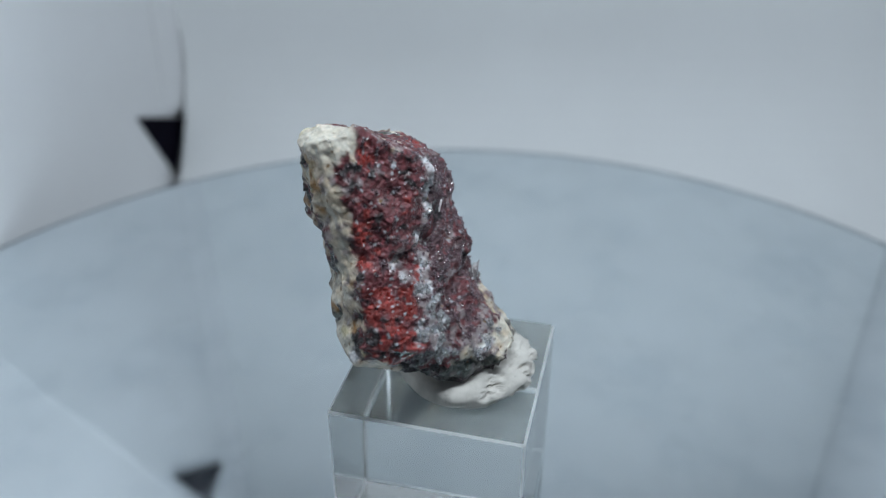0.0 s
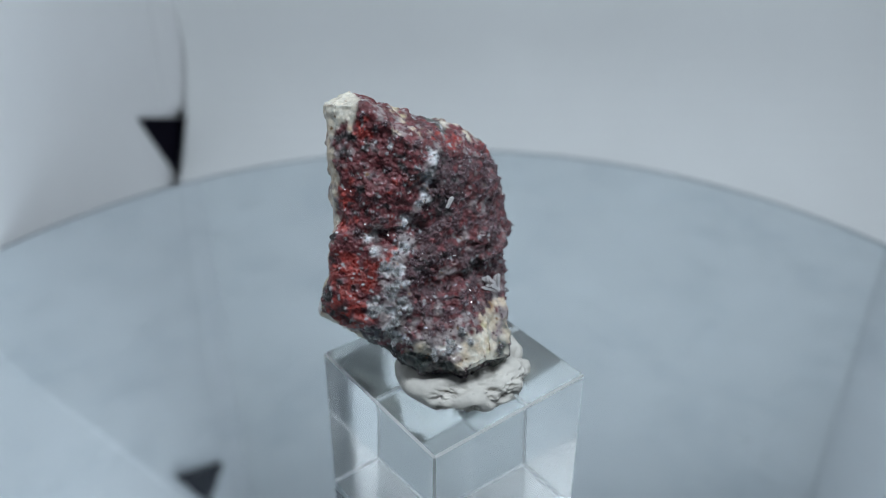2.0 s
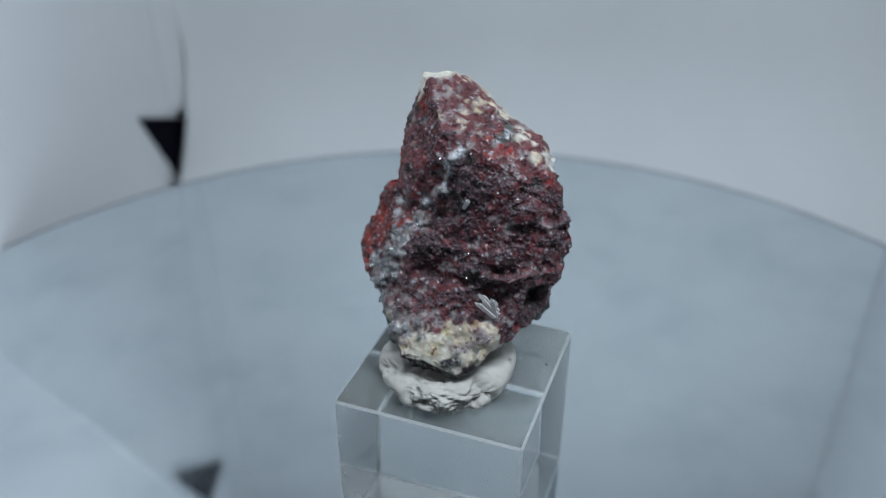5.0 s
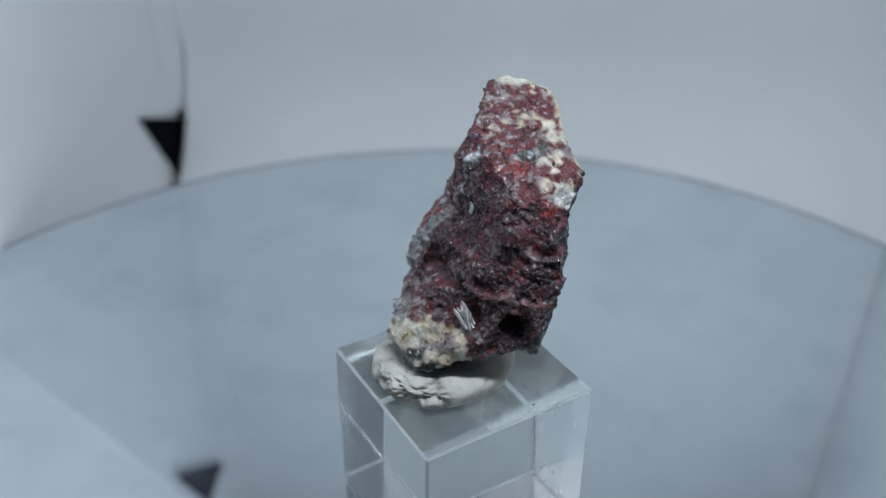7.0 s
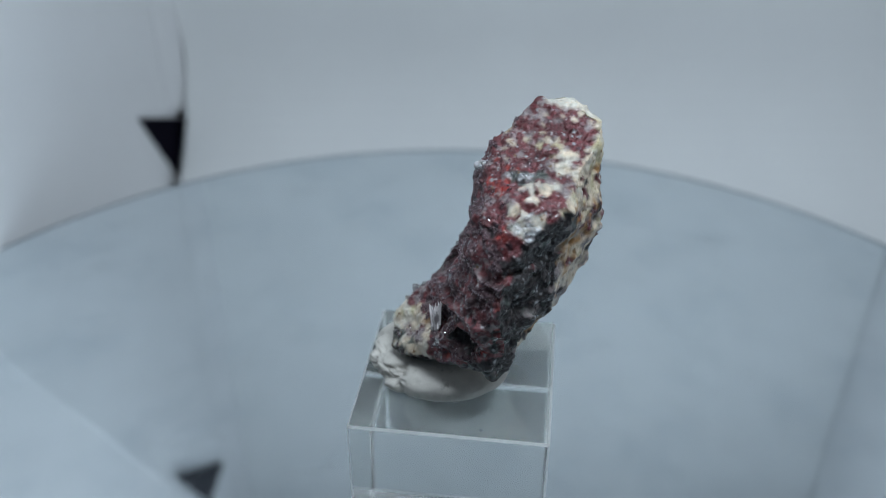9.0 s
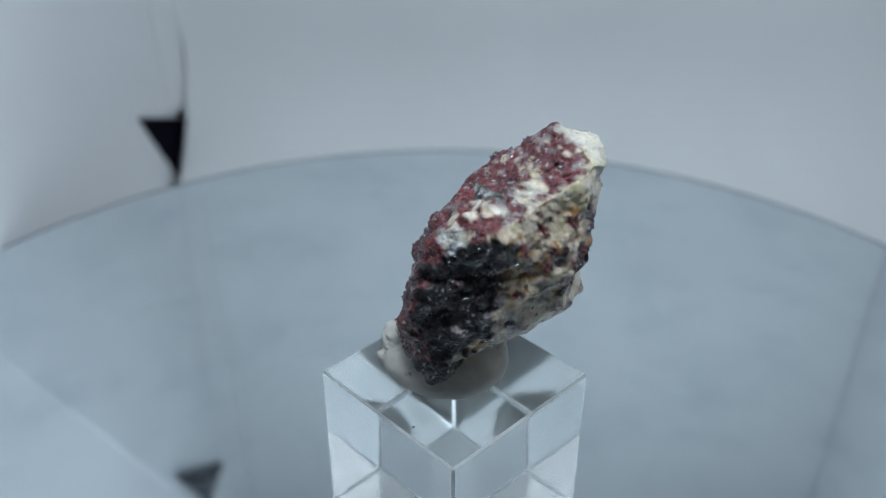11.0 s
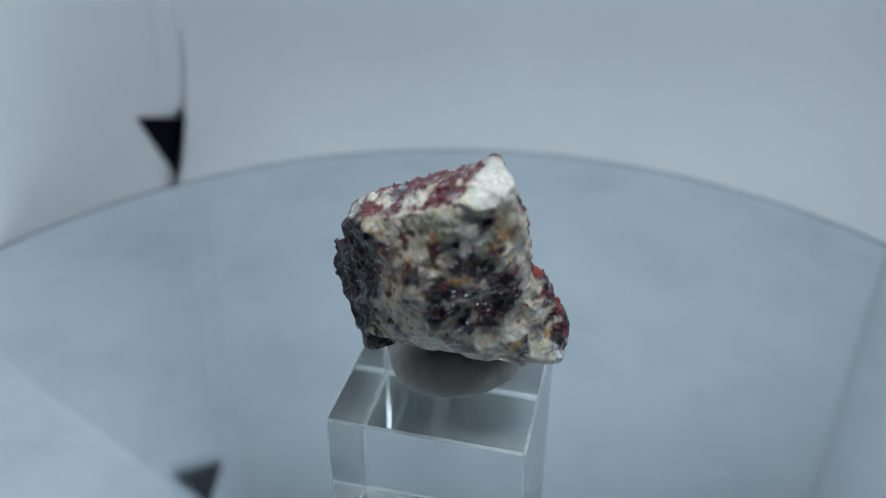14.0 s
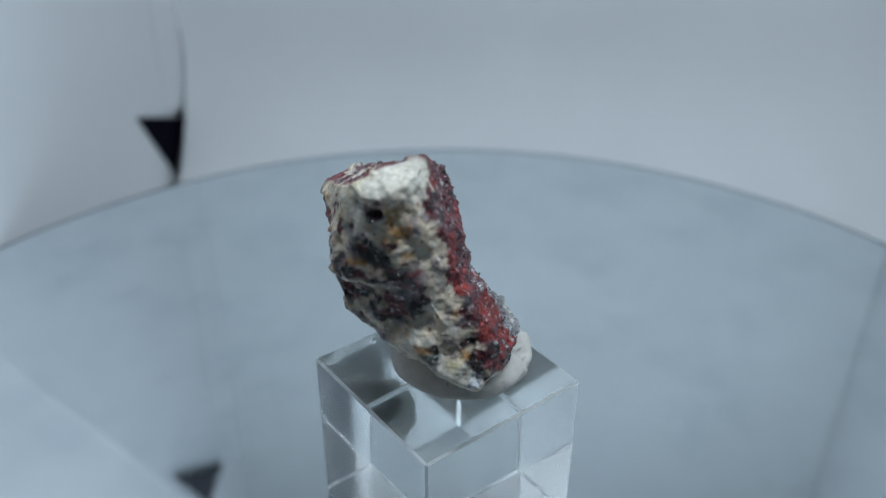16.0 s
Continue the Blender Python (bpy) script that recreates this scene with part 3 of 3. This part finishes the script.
    # pale flecks on dark minerals are painted glints; ochre ones are grain colour
    c[dark_host & (fleck > 0.972)] = SHADES[ICE] * 0.55
    c[~dark_host & (fleck > 0.985)] = SHADES[OCHRE] * 0.5
    c = spread(c, 1)
    c = np.clip(c, 0, 0.85)
    p *= 0.001
    me.vertices.foreach_set("co", p.astype(np.float32).ravel())
    attr = me.color_attributes.new("grain", "FLOAT_COLOR", "POINT")
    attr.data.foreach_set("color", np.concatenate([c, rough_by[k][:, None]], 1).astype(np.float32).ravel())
    me.materials.clear()
    me.materials.append(STONE)
    me.polygons.foreach_set("use_smooth", [True] * len(me.polygons))
    me.update()
    ob = new("mineral_specimen")
    ob.location = (0, 0, TOP + 0.0003)
    body = new("matrix", me)
    body.parent = ob
    body["label"] = "red, maroon, cream and dark grey rock"
    druse(ob, p, n, k, rng)
    blade_spray(ob, p, n)
    return tagged(ob, "red and purple mineral specimen with sparkling crystal druse and cream edges", "mineral")


def points_on(name, ob, p, n, jobs, rng, mat, label):
    """Six-sided crystal points on chosen places of the rock: jobs give which, how many and the radii."""
    verts, faces = [], []
    for which, many, small, large in jobs:
        for i in rng.choice(np.nonzero(which)[0], many):
            r = rng.uniform(small, large)
            length = r * rng.uniform(0.6, 1.7)
            axis = Vector(n[i] + rng.normal(0, 0.45, 3)).normalized()
            turn = axis.to_track_quat("Z", "Y").to_matrix()
            start = len(verts)
            base = Vector(p[i]) - axis * r * 0.6
            spin = rng.uniform(0, 1)
            for h in (0, length):
                for a in range(6):
                    w = (a + spin) * math.pi / 3
                    verts.append(base + turn @ Vector((r * math.cos(w), r * math.sin(w), h)))
            verts.append(base + axis * (length + r * 1.1))
            for a in range(6):
                b = (a + 1) % 6
                faces.append((start + a, start + b, start + 6 + b, start + 6 + a))
                faces.append((start + 6 + a, start + 6 + b, start + 12))
            faces.append(tuple(start + a for a in (5, 4, 3, 2, 1, 0)))
    me = bpy.data.meshes.new(name)
    me.from_pydata(verts, [], faces)
    me.materials.append(mat)
    d = new(name, me)
    d.parent = ob
    tagged(d, label, kind="stuff")


def druse(ob, p, n, k, rng):
    """Small points on the dark front, and larger clear ones along the pale seam."""
    face = n[:, 0] > 0.3
    jobs = [((k == PLUM) & face, 1500, 0.00006, 0.00019), ((k == DARK) & face, 220, 0.00006, 0.00018),
            ((k == MAROON) & face & (p[:, 1] > -0.004), 300, 0.00005, 0.00015), ((k == ASH) & face, 200, 0.00006, 0.00018)]
    points_on("crystal_druse", ob, p, n, jobs, rng, QUARTZ, "tiny purplish quartz points")
    pale = (n[:, 0] > 0.0) & (k == ICE)
    jobs = [(pale, 260, 0.00007, 0.00020), (pale & (p[:, 2] < 0.0185), 120, 0.00018, 0.00042)]
    points_on("clear_crystal_crust", ob, p, n, jobs, rng, CLEAR, "clear quartz points along the pale seam")


def blade_spray(ob, p, n):
    """Flat pale blades: one alone high on the druse, and a fan that spreads from one point low on it."""
    rng = np.random.default_rng(9)

    def foot(place):
        i = np.argmin(((p - place) ** 2).sum(1))
        return Vector(p[i]) + Vector(n[i]) * 0.0003

    def blade(bm, root, way, length, w, h):
        across = way.cross(Vector((1, 0.2, 0))).normalized()
        up = way.cross(across)
        ends = []
        for s, k in ((-0.0004, 0.8), (length * 0.8, 1.0)):
            ends.append([bm.verts.new(root + way * s + across * w * k * u + up * h * v) for u, v in ((-1, -1), (1, -1), (1, 1), (-1, 1))])
        tip = [bm.verts.new(root + way * length + across * w * 0.4 * u) for u in (-1, 1)]
        r, q = ends
        for j in range(4):
            bm.faces.new((r[j], r[(j + 1) % 4], q[(j + 1) % 4], q[j]))
        bm.faces.new(r[::-1])
        bm.faces.new((q[0], q[1], tip[1], tip[0]))
        bm.faces.new((q[2], q[3], tip[0], tip[1]))
        bm.faces.new((q[1], q[2], tip[1]))
        bm.faces.new((q[3], q[0], tip[0]))

    single = bmesh.new()
    blade(single, foot((-0.0024, 0.0008, 0.0234)), Vector((0.10, 0.45, 0.85)).normalized(), 0.0012, 0.00030, 0.00012)
    bmesh.ops.recalc_face_normals(single, faces=single.faces)
    part("blade", single, BLADE, ob, "single pale translucent blade")
    bm = bmesh.new()
    root = foot((0.0013, 0.0058, 0.0112)) + Vector((0.0003, 0, 0))
    for _ in range(15):
        a = math.radians(rng.uniform(-15, 62))
        way = Vector((rng.uniform(0.0, 0.22), -math.sin(a), math.cos(a))).normalized()
        blade(bm, root + Vector(rng.normal(0, 0.00025, 3)), way, rng.uniform(0.0012, 0.0031), rng.uniform(0.00014, 0.00032), 0.00011)
    bmesh.ops.recalc_face_normals(bm, faces=bm.faces)
    part("blade_spray", bm, BLADE, ob, "fan of pale translucent blades")


MINERAL = mineral()


# ---- putty ----
def putty():
    bm = bmesh.new()
    bmesh.ops.create_icosphere(bm, subdivisions=6, radius=1)
    co = np.array([v.co for v in bm.verts])
    d = co.copy()
    flat = np.hypot(co[:, 0], co[:, 1])
    ang = np.arctan2(co[:, 1], co[:, 0])
    rad = 9.05 + 0.35 * np.cos(2 * ang + 0.5) + 0.25 * np.sin(3 * ang)
    z = np.sign(co[:, 2]) * abs(co[:, 2]) ** 0.8
    rr = (1 - np.clip(abs(z), 0, 1) ** 2.8) ** (1 / 2.8) / np.maximum(flat, 1e-6)
    out = np.stack([1.8 + co[:, 0] * rr * rad, co[:, 1] * rr * rad, 2.0 + 2.3 * z + 0.2 * np.clip(co[:, 0], 0, 1) * np.clip(z + 0.6, 0, 1)], 1)
    out[:, 2] = np.maximum(out[:, 2], 0.0)
    lump = fbm(out * 0.22, 41, 3) * 0.28 + fbm(out * 0.9, 42, 3) * 0.06
    # the side under the foot is torn into flakes and pits
    at = np.clip((out[:, 0] - 5.0) / 1.5, 0, 1) * np.clip((fbm(out * 0.28, 43, 2) + 0.18) * 5, 0, 1)
    step = np.floor((fbm(out * 0.42, 44, 3) + 1) * 4) / 4 - 1
    lump = lump + at * np.minimum(step * 1.1 - 0.60 - 0.8 * abs(fbm(out * 0.9, 45, 4)), 0.0)
    keep = (out[:, 2] > 0.05)[:, None]
    out = out + d * lump[:, None] * keep
    for v, q in zip(bm.verts, out):
        v.co = q * 0.001
    ob = link("putty", bm, PUTTY, smooth=True)
    ob.location = (0, 0, TOP)
    # torn flakes that stand off the side under the foot
    rng = np.random.default_rng(12)
    for turn, height, size, lean in ((-33, 1.7, 1.2, 18), (-6, 1.3, 1.2, 24), (30, 1.7, 1.2, 14), (47, 1.4, 1.1, -16)):
        fl = bmesh.new()
        outline = [(size * rng.uniform(0.65, 1.15) * math.cos(a), size * 0.75 * rng.uniform(0.6, 1.15) * math.sin(a)) for a in [2 * math.pi * i / 11 for i in range(11)]]
        rings = [[fl.verts.new((u * k, v * k, w + 0.12 * rng.normal())) for u, v in outline] for w, k in ((-0.16, 1.0), (0.10, 1.04), (0.22, 0.7))]
        for lo, hi in zip(rings, rings[1:]):
            for i in range(11):
                fl.faces.new((lo[i], lo[(i + 1) % 11], hi[(i + 1) % 11], hi[i]))
        fl.faces.new(rings[0][::-1])
        fl.faces.new(rings[-1])
        bmesh.ops.recalc_face_normals(fl, faces=fl.faces)
        w = math.radians(turn)
        stand = Matrix.Translation((1.8 + 8.0 * math.cos(w), 8.0 * math.sin(w), height)) @ Matrix.Rotation(w, 4, "Z") @ Matrix.Rotation(math.radians(72 + lean), 4, "Y") @ Matrix.Rotation(rng.uniform(0, 6), 4, "Z")
        bmesh.ops.transform(fl, matrix=Matrix.Scale(0.001, 4) @ stand, verts=fl.verts)
        part("flake", fl, PUTTY, ob)
    return tagged(ob, "flattened lump of pale grey mounting putty on the cube", "putty")


LUMP = putty()


# ---- turning ----
def motions():
    for thing, z in ((TABLE, 0.0), (CUBE, 0.0), (LUMP, TOP), (MINERAL, TOP + 0.0003)):
        walk(thing, [(0.5 * i, pose(0, 0, z, 0, 0, -13.40 - 19.29 * 0.5 * i)) for i in range(33)])


motions()
